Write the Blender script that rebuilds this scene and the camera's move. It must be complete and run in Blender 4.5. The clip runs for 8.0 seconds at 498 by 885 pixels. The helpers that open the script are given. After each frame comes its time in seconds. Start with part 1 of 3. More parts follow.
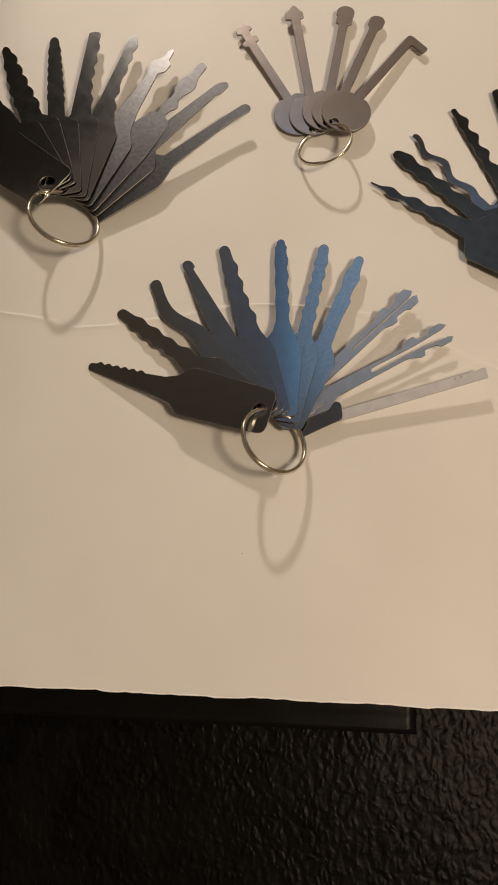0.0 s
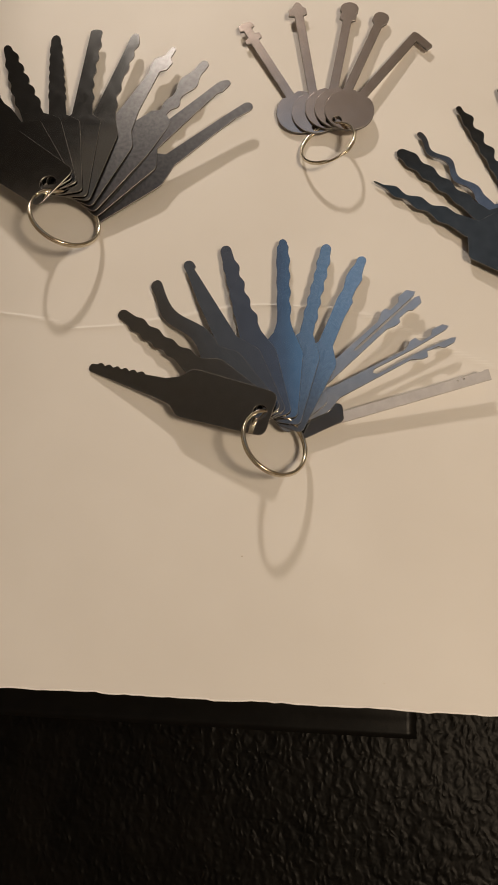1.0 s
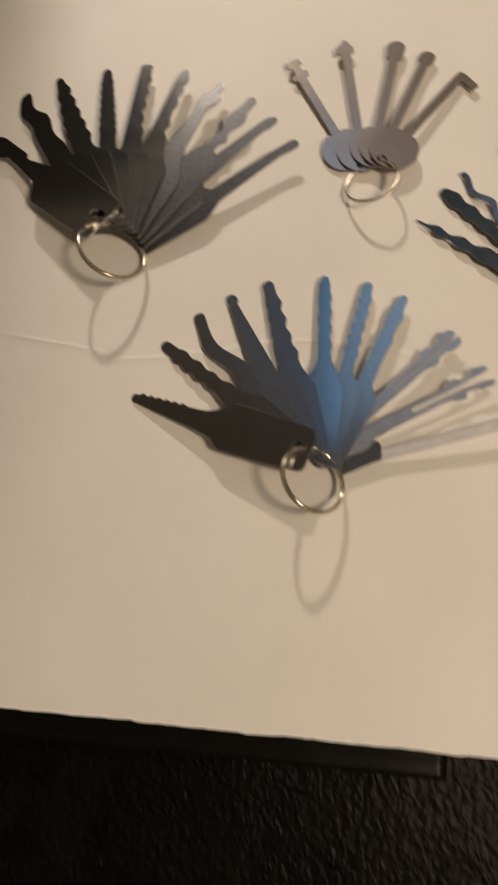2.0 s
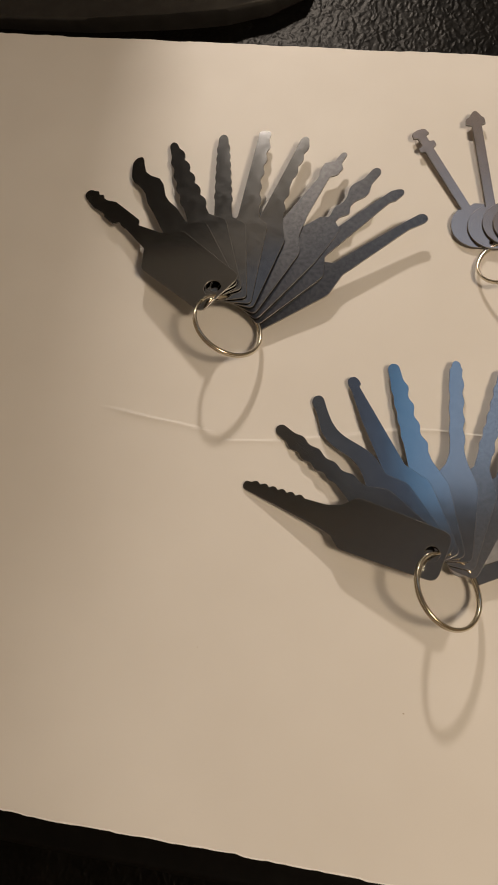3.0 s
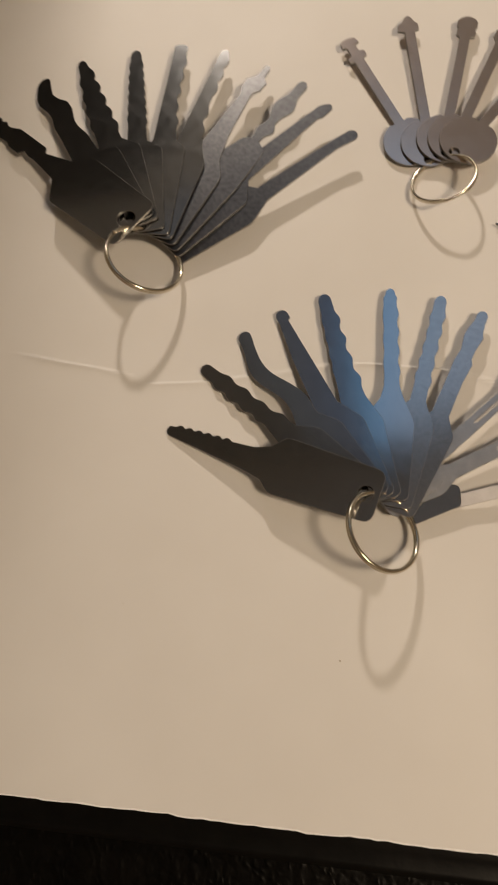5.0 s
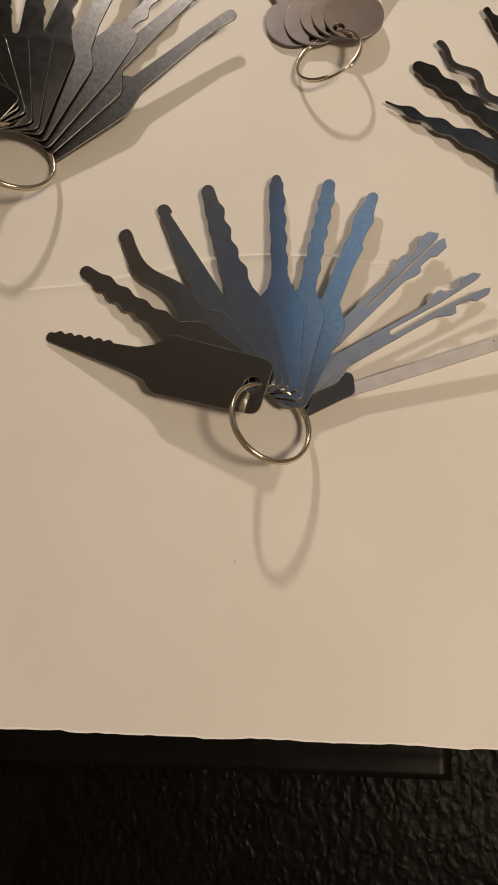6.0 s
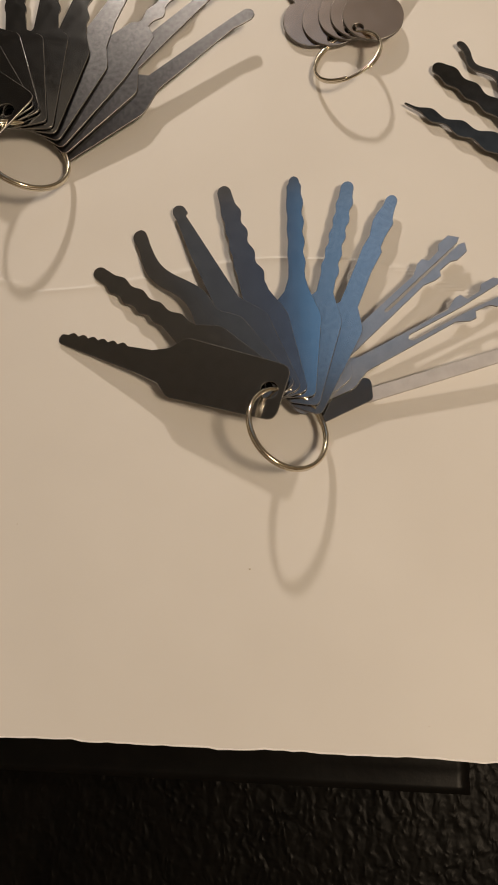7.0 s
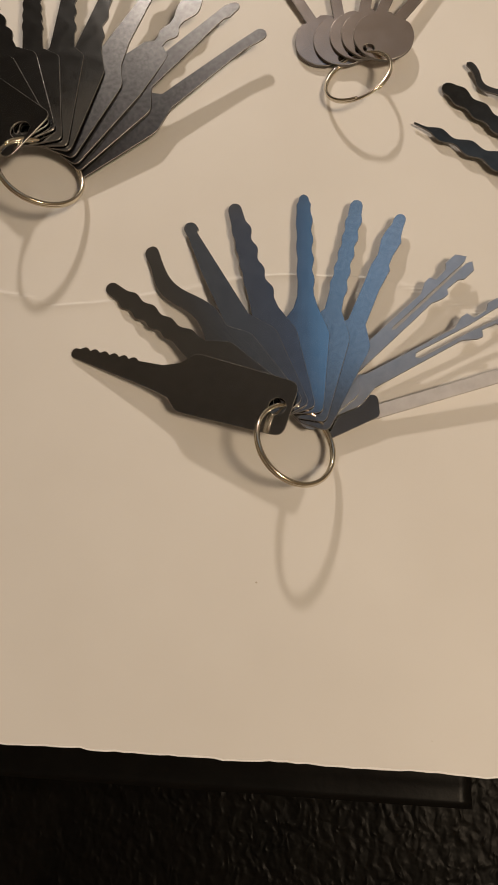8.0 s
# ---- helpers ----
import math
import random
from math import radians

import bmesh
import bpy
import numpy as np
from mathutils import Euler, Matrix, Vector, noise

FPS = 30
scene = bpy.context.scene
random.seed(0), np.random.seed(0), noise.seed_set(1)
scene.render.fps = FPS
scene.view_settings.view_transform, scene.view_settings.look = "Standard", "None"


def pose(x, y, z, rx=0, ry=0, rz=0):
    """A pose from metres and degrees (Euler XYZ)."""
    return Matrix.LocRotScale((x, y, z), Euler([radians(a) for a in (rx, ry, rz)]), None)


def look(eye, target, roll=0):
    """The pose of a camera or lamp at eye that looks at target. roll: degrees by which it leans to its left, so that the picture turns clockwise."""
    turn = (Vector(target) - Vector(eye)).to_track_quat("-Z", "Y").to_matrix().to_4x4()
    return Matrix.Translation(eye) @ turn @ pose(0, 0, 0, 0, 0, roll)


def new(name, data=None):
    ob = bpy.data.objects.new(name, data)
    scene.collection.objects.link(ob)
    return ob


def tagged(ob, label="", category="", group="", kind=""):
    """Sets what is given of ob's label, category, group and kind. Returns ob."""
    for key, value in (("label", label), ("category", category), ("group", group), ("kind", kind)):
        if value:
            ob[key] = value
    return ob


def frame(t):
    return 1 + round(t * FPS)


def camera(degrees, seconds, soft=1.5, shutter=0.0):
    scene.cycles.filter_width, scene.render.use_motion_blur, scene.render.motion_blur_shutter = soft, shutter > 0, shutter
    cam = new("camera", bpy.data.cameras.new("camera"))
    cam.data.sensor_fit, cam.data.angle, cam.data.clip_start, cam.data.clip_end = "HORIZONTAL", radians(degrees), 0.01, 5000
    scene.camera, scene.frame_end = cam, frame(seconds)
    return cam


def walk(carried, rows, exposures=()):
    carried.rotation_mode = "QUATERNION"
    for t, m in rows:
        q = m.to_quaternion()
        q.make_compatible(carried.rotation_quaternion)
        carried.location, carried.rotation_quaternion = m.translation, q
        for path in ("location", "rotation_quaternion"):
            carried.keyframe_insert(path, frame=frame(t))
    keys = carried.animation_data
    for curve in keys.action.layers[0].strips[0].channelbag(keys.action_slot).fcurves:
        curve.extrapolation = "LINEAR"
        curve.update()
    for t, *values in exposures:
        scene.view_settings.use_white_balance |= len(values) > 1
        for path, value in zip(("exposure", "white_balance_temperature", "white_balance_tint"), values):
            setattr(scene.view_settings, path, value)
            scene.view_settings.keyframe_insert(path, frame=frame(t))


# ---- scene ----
cam = camera(40.0, 8.0, soft=1.4, shutter=0.5)
# seconds, x, y, z, turn about x, y, z
ROWS = [
    (0.0, 0.05876, 0.02179, 0.24057, 15.389, 1.979, 2.481),
    (0.5, 0.06154, 0.02361, 0.24092, 15.184, 2.617, 2.771),
    (1.0, 0.06132, 0.02461, 0.23974, 14.998, 2.592, 2.799),
    (1.5, 0.05675, 0.02314, 0.23748, 15.264, 1.949, 2.625),
    (1.8, 0.05277, 0.02300, 0.23928, 15.821, 1.450, 3.349),
    (2.0, 0.05425, 0.03328, 0.24646, 15.593, 3.737, 4.939),
    (2.2, 0.03920, 0.04640, 0.24493, 16.597, 4.739, 6.899),
    (3.3, 0.01909, 0.05824, 0.23398, 18.931, 5.670, 8.272),
    (3.5, 0.01926, 0.06164, 0.23645, 17.836, 5.861, 7.946),
    (4.0, 0.02254, 0.06004, 0.23282, 17.606, 5.757, 7.119),
    (4.2, 0.02811, 0.05668, 0.22895, 17.996, 5.927, 7.299),
    (5.3, 0.04222, 0.05578, 0.20958, 13.748, 4.024, 3.979),
    (5.5, 0.05400, 0.04804, 0.20297, 13.209, 4.075, 3.110),
    (6.0, 0.06297, 0.03757, 0.19810, 12.781, 3.393, 1.527),
    (6.5, 0.06335, 0.03885, 0.19770, 12.778, 3.766, 1.906),
    (7.0, 0.05841, 0.03970, 0.19566, 12.824, 3.347, 2.040),
    (7.5, 0.05640, 0.04253, 0.19671, 12.846, 3.102, 2.300),
    (8.0, 0.05846, 0.04243, 0.19944, 13.110, 3.847, 2.782),
]
walk(cam, [(t, pose(x, y, z, rx, ry, rz)) for t, x, y, z, rx, ry, rz in ROWS])

# ---- light ----
scene.view_settings.exposure = 0.0
world = bpy.data.worlds.new("room_air")
scene.world = world
world.use_nodes = True
world.node_tree.nodes["Background"].inputs[0].default_value = (0.30, 0.22, 0.15, 1)
world.node_tree.nodes["Background"].inputs[1].default_value = 0.02


def lamp(name, place, watts, radius, colour, aim=None, cone=80.0):
    data = bpy.data.lights.new(name, "SPOT" if aim else "POINT")
    data.energy, data.shadow_soft_size, data.color = watts, radius, colour
    ob = new(name, data)
    ob.location = place
    if aim:
        data.spot_size, data.spot_blend = radians(cone), 0.4
        ob.matrix_world = look(place, aim)
    return ob


# a shaded lamp beyond the card, low, and the room's lamp to the right
lamp("side_lamp", (-0.14, 0.98, 0.47), 17.0, 0.024, (1.0, 0.85, 0.71), (0.03, 0.16, 0.0), 70.0)
lamp("ceiling_lamp", (0.53, -0.07, 0.83), 19.0, 0.095, (1.0, 0.78, 0.55))

# ---- materials ----


def material(name):
    m = bpy.data.materials.new(name)
    m.use_nodes = True
    n = m.node_tree.nodes
    return m, n, m.node_tree.links, n["Principled BSDF"]


def ramp(n, stops):
    r = n.new("ShaderNodeValToRGB")
    while len(r.color_ramp.elements) < len(stops):
        r.color_ramp.elements.new(0.5)
    for e, (p, c) in zip(r.color_ramp.elements, stops):
        e.position, e.color = p, (c if len(c) == 4 else (*c, 1))
    return r


def noise_node(n, l, scale, detail=4.0, rough=0.55, stretch=None):
    co = n.new("ShaderNodeTexCoord")
    no = n.new("ShaderNodeTexNoise")
    no.inputs["Scale"].default_value, no.inputs["Detail"].default_value, no.inputs["Roughness"].default_value = scale, detail, rough
    if stretch:
        mp = n.new("ShaderNodeMapping")
        mp.inputs["Scale"].default_value = stretch
        l.new(co.outputs["Object"], mp.inputs[0])
        l.new(mp.outputs[0], no.inputs["Vector"])
    else:
        l.new(co.outputs["Object"], no.inputs["Vector"])
    return no


def add_bump(n, l, p, height, strength, distance):
    b = n.new("ShaderNodeBump")
    b.inputs["Strength"].default_value, b.inputs["Distance"].default_value = strength, distance
    l.new(height, b.inputs["Height"])
    l.new(b.outputs[0], p.inputs["Normal"])
    return b


def steel(name, low, high, rough, scratch=0.06, wear=220.0):
    """Sheet steel: brushed along its length, with a cloudy worn film."""
    m, n, l, p = material(name)
    p.inputs["Metallic"].default_value = 1.0
    cloud = noise_node(n, l, wear, 5.0, 0.6)
    brush = noise_node(n, l, 900.0, 3.0, 0.6, (0.06, 1.0, 1.0))
    c = ramp(n, [(0.3, low), (0.7, high)])
    l.new(cloud.outputs[0], c.inputs[0])
    l.new(c.outputs[0], p.inputs["Base Color"])
    r = n.new("ShaderNodeMapRange")
    r.inputs["To Min"].default_value, r.inputs["To Max"].default_value = rough - 0.03, rough + 0.06
    l.new(cloud.outputs[0], r.inputs["Value"])
    l.new(r.outputs[0], p.inputs["Roughness"])
    add_bump(n, l, p, brush.outputs[0], scratch, 0.0002)
    return m


STEEL_DARK = steel("dark_spring_steel", (0.44, 0.455, 0.475), (0.49, 0.505, 0.525), 0.11, 0.025)
STEEL_WORN = steel("worn_spring_steel", (0.12, 0.12, 0.125), (0.19, 0.19, 0.195), 0.28, 0.07, 650.0)
STEEL_FILMED = steel("filmed_spring_steel", (0.43, 0.435, 0.44), (0.54, 0.54, 0.545), 0.17, 0.07, 700.0)
STEEL_BRIGHT = steel("bright_satin_steel", (0.60, 0.575, 0.565), (0.70, 0.68, 0.67), 0.50)
STEEL_GREY = steel("grey_satin_steel", (0.54, 0.54, 0.54), (0.66, 0.65, 0.65), 0.30, 0.05)
# Sheared sides coloured dark, rims pale: painted in for reflections and edge highlights.
STEEL_EDGE = steel("sheared_edge_dark_tone", (0.14, 0.135, 0.13), (0.24, 0.23, 0.22), 0.50, 0.02)
STEEL_RIM = steel("highlight_steel_rim", (0.42, 0.41, 0.39), (0.58, 0.56, 0.53), 0.42, 0.02)
STEEL_BROWN = steel("satin_nickel_steel", (0.62, 0.53, 0.485), (0.66, 0.57, 0.525), 0.22, 0.02)
# One polished steel in two tones, standing in for dark and blue reflections.
STEEL_MIRROR_DARK = steel("polished_steel_dark_reflection", (0.075, 0.07, 0.06), (0.12, 0.112, 0.098), 0.16, 0.02)
STEEL_MIRROR_BLUE = steel("polished_steel_blue_reflection", (0.15, 0.155, 0.165), (0.24, 0.245, 0.26), 0.12, 0.02)
NICKEL = steel("nickel_wire", (0.66, 0.60, 0.48), (0.76, 0.70, 0.58), 0.16, 0.02)


def card_material():
    m, n, l, p = material("coated_white_card")
    cloud = noise_node(n, l, 14.0, 3.0, 0.5)
    fine = noise_node(n, l, 900.0, 4.0, 0.6)
    c = ramp(n, [(0.3, (0.74, 0.72, 0.69)), (0.7, (0.80, 0.785, 0.76))])
    l.new(cloud.outputs[0], c.inputs[0])
    l.new(c.outputs[0], p.inputs["Base Color"])
    p.inputs["Roughness"].default_value = 0.54
    p.inputs["Specular IOR Level"].default_value = 0.30
    add_bump(n, l, p, fine.outputs[0], 0.05, 0.0002)
    return m


def leather_material():
    m, n, l, p = material("black_leather")
    co = n.new("ShaderNodeTexCoord")
    warp = n.new("ShaderNodeTexNoise")
    warp.inputs["Scale"].default_value = 160.0
    l.new(co.outputs["Object"], warp.inputs["Vector"])
    mix = n.new("ShaderNodeMix")
    mix.data_type = "VECTOR"
    mix.inputs[0].default_value = 0.006
    mp = n.new("ShaderNodeMapping")
    mp.inputs["Scale"].default_value = (1.25, 0.8, 1.0)
    l.new(co.outputs["Object"], mp.inputs[0])
    l.new(mp.outputs[0], mix.inputs[4])
    l.new(warp.outputs["Color"], mix.inputs[5])
    v = n.new("ShaderNodeTexVoronoi")
    v.feature = "SMOOTH_F1"
    v.inputs["Scale"].default_value = 430.0
    l.new(mix.outputs[1], v.inputs["Vector"])
    big = noise_node(n, l, 60.0, 4.0, 0.6)
    add = n.new("ShaderNodeMath")
    add.operation = "MULTIPLY_ADD"
    add.inputs[1].default_value = -1.0
    l.new(v.outputs["Distance"], add.inputs[0])
    l.new(big.outputs[0], add.inputs[2])
    c = ramp(n, [(0.35, (0.0018, 0.0016, 0.0013)), (0.7, (0.0046, 0.004, 0.0032))])
    l.new(big.outputs[0], c.inputs[0])
    l.new(c.outputs[0], p.inputs["Base Color"])
    p.inputs["Roughness"].default_value = 0.40
    p.inputs["Specular IOR Level"].default_value = 0.075
    add_bump(n, l, p, add.outputs[0], 0.60, 0.0007)
    return m


def plain(name, low, high, rough, scale=8.0, bump=0.1, metal=0.0):
    m, n, l, p = material(name)
    no = noise_node(n, l, scale, 5.0, 0.6)
    c = ramp(n, [(0.3, low), (0.7, high)])
    l.new(no.outputs[0], c.inputs[0])
    l.new(c.outputs[0], p.inputs["Base Color"])
    p.inputs["Roughness"].default_value, p.inputs["Metallic"].default_value = rough, metal
    add_bump(n, l, p, no.outputs[0], bump, 0.01)
    return m


SPECK = plain("brown_speck", (0.52, 0.47, 0.40), (0.60, 0.54, 0.46), 0.7, 900.0)
CARD = card_material()
EDGE_LINE = plain("white_edge_highlight", (0.86, 0.85, 0.83), (0.93, 0.92, 0.90), 0.6, 700.0)
LEATHER = leather_material()
GLOSS_BLACK = plain("black_gloss_film", (0.003, 0.0028, 0.0026), (0.006, 0.0056, 0.005), 0.36, 90.0, 0.03)
BLACK_VINYL = plain("black_vinyl", (0.030, 0.030, 0.031), (0.045, 0.044, 0.044), 0.42, 120.0, 0.1)
GLOSS_BLACK.node_tree.nodes["Principled BSDF"].inputs["Specular IOR Level"].default_value = 0.1
LIP_VINYL = plain("grey_black_vinyl", (0.018, 0.017, 0.017), (0.030, 0.029, 0.028), 0.34, 120.0, 0.05)
# tones of the unseen room, set by the bounce and reflections they give
PLASTER = plain("warm_plaster", (0.66, 0.56, 0.44), (0.72, 0.62, 0.50), 0.9)
CEILING_BOARDS = plain("pale_ceiling_boards", (0.60, 0.58, 0.55), (0.68, 0.66, 0.63), 0.7)
GREY_WALL = plain("grey_painted_wall", (0.40, 0.41, 0.42), (0.46, 0.47, 0.48), 0.8)
CARPET = plain("brown_carpet", (0.10, 0.08, 0.06), (0.16, 0.13, 0.10), 0.95, 60.0, 0.5)


def blue_glow_material():
    """Unseen blue glow added for reflections: navy west, clear blue, paling to grey east."""
    m, n, l, p = material("blue_glow_panel")
    p.inputs["Base Color"].default_value = (0.02, 0.03, 0.05, 1)
    co = n.new("ShaderNodeTexCoord")
    sep = n.new("ShaderNodeSeparateXYZ")
    l.new(co.outputs["Object"], sep.inputs[0])
    soft = noise_node(n, l, 4.0, 3.0, 0.5)
    add = n.new("ShaderNodeMath")
    add.operation = "MULTIPLY_ADD"
    add.inputs[1].default_value = 0.08
    l.new(soft.outputs[0], add.inputs[0])
    l.new(sep.outputs[0], add.inputs[2])
    r = n.new("ShaderNodeMapRange")
    r.inputs["From Min"].default_value, r.inputs["From Max"].default_value = -0.5, 0.5
    l.new(add.outputs[0], r.inputs["Value"])
    c = ramp(n, [(0.0, (0.09, 0.084, 0.078)), (0.26, (0.085, 0.086, 0.10)), (0.44, (0.085, 0.10, 0.14)), (0.50, (0.105, 0.20, 0.31)), (0.56, (0.16, 0.335, 0.53)), (0.70, (0.28, 0.43, 0.62)), (0.95, (0.37, 0.43, 0.53))])
    l.new(r.outputs[0], c.inputs[0])
    l.new(c.outputs[0], p.inputs["Emission Color"])
    p.inputs["Emission Strength"].default_value = 0.98
    return m


BLUE_GLOW = blue_glow_material()

# ---- mesh helpers ----


def finish(name, bm, mat, smooth=False, keep=False):
    me = bpy.data.meshes.new(name)
    bmesh.ops.recalc_face_normals(bm, faces=bm.faces)
    bm.to_mesh(me)
    if not keep:
        bm.free()
    for f in me.polygons:
        f.use_smooth = smooth
    me.materials.append(mat)
    return me


def part(name, bm, mat, parent, label="", smooth=False):
    ob = new(name, finish(name, bm, mat, smooth))
    ob.parent = parent
    if label:
        tagged(ob, label)
    return ob


def box(bm, x0, y0, z0, x1, y1, z1):
    v = [bm.verts.new((x, y, z)) for z in (z0, z1) for x, y in ((x0, y0), (x1, y0), (x1, y1), (x0, y1))]
    for f in ((0, 3, 2, 1), (4, 5, 6, 7), (0, 1, 5, 4), (1, 2, 6, 5), (2, 3, 7, 6), (3, 0, 4, 7)):
        bm.faces.new([v[i] for i in f])


def inset(loop, d):
    """A closed loop moved inwards (to the left of its run) by d."""
    out = []
    for i, b in enumerate(loop):
        a, c = loop[i - 1], loop[(i + 1) % len(loop)]
        t = Vector((c[0] - a[0], c[1] - a[1]))
        t = t.normalized() if t.length > 1e-9 else Vector((1, 0))
        out.append((b[0] - t.y * d, b[1] + t.x * d))
    return out


def plate(outline, holes, thick, edge=0.075):
    """A flat plate, in millimetres, with eased top edges and holes through it."""
    bm = bmesh.new()
    tops, bottoms = [], []
    for loop in [outline, *holes]:
        rings = []
        for pts, z in ((loop, -thick / 2), (loop, thick / 2 - edge), (inset(loop, edge), thick / 2)):
            rings.append([bm.verts.new((x / 1000, y / 1000, z / 1000)) for x, y in pts])
        k = len(loop)
        for a, b in zip(rings, rings[1:]):
            for i in range(k):
                bm.faces.new((a[i], a[(i + 1) % k], b[(i + 1) % k], b[i]))
        for ring, store in ((rings[0], bottoms), (rings[-1], tops)):
            store += [bm.edges.get((ring[i], ring[(i + 1) % k])) for i in range(k)]
    for edges in (tops, bottoms):
        bmesh.ops.triangle_fill(bm, use_beauty=True, use_dissolve=False, edges=edges)
    return bm


def circle(cx, cy, r, k=28, clockwise=True):
    sign = -1 if clockwise else 1
    return [(cx + r * math.cos(sign * 2 * math.pi * i / k), cy + r * math.sin(sign * 2 * math.pi * i / k)) for i in range(k)]


def rounded(points, radii, k=5):
    """A run of corners, each rounded off by its own radius."""
    out = []
    for i, b in enumerate(points):
        r = radii[i]
        if r <= 0 or i in (0, len(points) - 1):
            out.append(b)
            continue
        a, c, b = Vector(points[i - 1]), Vector(points[i + 1]), Vector(b)
        p, q = b + (a - b).normalized() * r, b + (c - b).normalized() * r
        for j in range(k + 1):
            u = j / k
            out.append(tuple(p * (1 - u) ** 2 + b * (2 * u * (1 - u)) + q * u * u))
    return out


def knots(table, s):
    if s <= table[0][0]:
        return table[0][1]
    for (a, u), (b, v) in zip(table, table[1:]):
        if s <= b:
            return u + (v - u) * (s - a) / (b - a)
    return table[-1][1]


def ripple(cuts, s):
    """Teeth along an edge: each run of cuts is (start, end, count, height, style)."""
    out = 0.0
    for a, b, count, height, style in cuts:
        if a < s < b:
            u = (s - a) / (b - a) * count
            f = u - math.floor(u)
            out += height * (abs(math.sin(math.pi * u)) if style == "scallop" else (0.5 - 0.5 * math.cos(2 * math.pi * u)) if style == "wave"
                             else (f if style == "saw" else 1 - f) if style in ("saw", "was") else min(1.0, 3 * f, 3 * (1 - f)))
    return out


def blade(length, right, left, right_cuts=(), left_cuts=(), cap=2.0, start=38.0, step=0.3, sway=()):
    """Both edges of a blade from its root to its tip: right edge forwards, then left edge back. Edges are (distance, offset) runs."""
    lo, hi = [], []
    k = int((length - start) / step)
    for i in range(k + 1):
        s = start + (length - start) * i / k
        a = -knots(right, s) + ripple(right_cuts, s)
        b = knots(left, s) + ripple(left_cuts, s)
        c = sum(h * math.sin(math.pi * (s - p) / (q - p)) for p, q, h in sway if p < s < q)
        mid, half = (b - a) / 2, (a + b) / 2
        if s > length - cap:
            half *= math.sqrt(max(0.0, 1 - ((s - length + cap) / cap) ** 2))
        half = max(half, 0.12)
        lo.append((s, mid + c - half))
        hi.append((s, mid + c + half))
    return lo + hi[::-1]


def stretched(edges, by):
    return [(s * by, w) for s, w in edges]


def bow(edges, heel=-4.5, wide=10.0, shoulder=29.0, skew=0.0):
    """A bow with a square, round-cornered heel that runs into the blade's edges over sloped shoulders."""
    first, last = edges[0], edges[-1]
    right = [(heel, 0.0), (heel + 0.4, -wide + 1.2), (shoulder, -wide + skew), first]
    left = [last, (shoulder, wide + skew), (heel + 0.4, wide - 1.2), (heel, 0.0)]
    return rounded(right, (0, 3.2, 1.6, 0))[1:-1] + edges + rounded(left, (0, 1.6, 3.2, 0))[1:-1]


def lopsided_bow(edges, heel, right_heel, right_at, right_wide, left_heel=8.0, left_wide=10.6):
    """A bow whose right side leans in towards a narrow heel."""
    first, last = edges[0], edges[-1]
    mid = (left_heel - right_heel) / 2
    right = [(heel, mid), (heel + 0.3, -right_heel), (right_at, -right_wide), first]
    left = [last, (29.0, left_wide), (heel + 0.3, left_heel), (heel, mid)]
    return rounded(right, (0, 2.0, 1.6, 0))[1:-1] + edges + rounded(left, (0, 1.6, 3.0, 0))[1:-1]


def key_pose(x, y, z, turn, slope, lean=0.0):
    """A key with its hole at x, y, z (metres), its tip towards turn, falling by slope a metre (minus: down) and leaning about its length."""
    return Matrix.Translation((x, y, z)) @ Matrix.Rotation(radians(turn), 4, "Z") @ Matrix.Rotation(-math.atan(slope), 4, "Y") @ Matrix.Rotation(radians(lean), 4, "X")


def drawn_in(x, y, by=0.9915):
    """A place drawn in a little towards the middle of the near half of the card."""
    return 0.0625 + (x - 0.0625) * by, 0.022 + (y - 0.022) * by


def split_ring(parent, centre, normal, radius, wire=0.70, start=0.0, turns=1.9):
    """A flat-wound split ring of nearly two turns of wire."""
    bm = bmesh.new()
    k, m = int(72 * turns), 8
    rows = []
    for i in range(k + 1):
        a = start + 2 * math.pi * turns * i / k
        u = i / k
        lift = (u - 0.5) * 2.1 * wire * turns / 1.9
        taper = 0.75 if i in (0, k) else 1.0
        ring = []
        for j in range(m):
            b = 2 * math.pi * j / m
            r = radius + wire * taper * math.cos(b)
            ring.append(bm.verts.new((r * math.cos(a) / 1000, r * math.sin(a) / 1000, (lift + wire * taper * 0.95 * math.sin(b)) / 1000)))
        rows.append(ring)
    for p, q in zip(rows, rows[1:]):
        for j in range(m):
            bm.faces.new((p[j], p[(j + 1) % m], q[(j + 1) % m], q[j]))
    bm.faces.new(rows[0])
    bm.faces.new(rows[-1][::-1])
    ob = part("split_ring", bm, NICKEL, parent, "shiny nickel wire split ring", smooth=True)
    turn = Vector((0, 0, 1)).rotation_difference(Vector(normal).normalized()).to_matrix().to_4x4()
    ob.matrix_basis = Matrix.Translation(centre) @ turn
    return ob


def bundle(label):
    ob = new("key_set")
    tagged(ob, label, "key set", "sets of keys on the card")
    return ob


def key(parent, m, bm, mat, label=""):
    ob = part("key", bm, mat, parent, label)
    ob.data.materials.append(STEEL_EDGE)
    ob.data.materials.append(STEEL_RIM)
    # sides take the darkened tone, eased rims the painted highlight
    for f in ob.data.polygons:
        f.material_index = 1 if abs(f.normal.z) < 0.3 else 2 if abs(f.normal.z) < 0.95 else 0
    ob.matrix_basis = m
    return ob


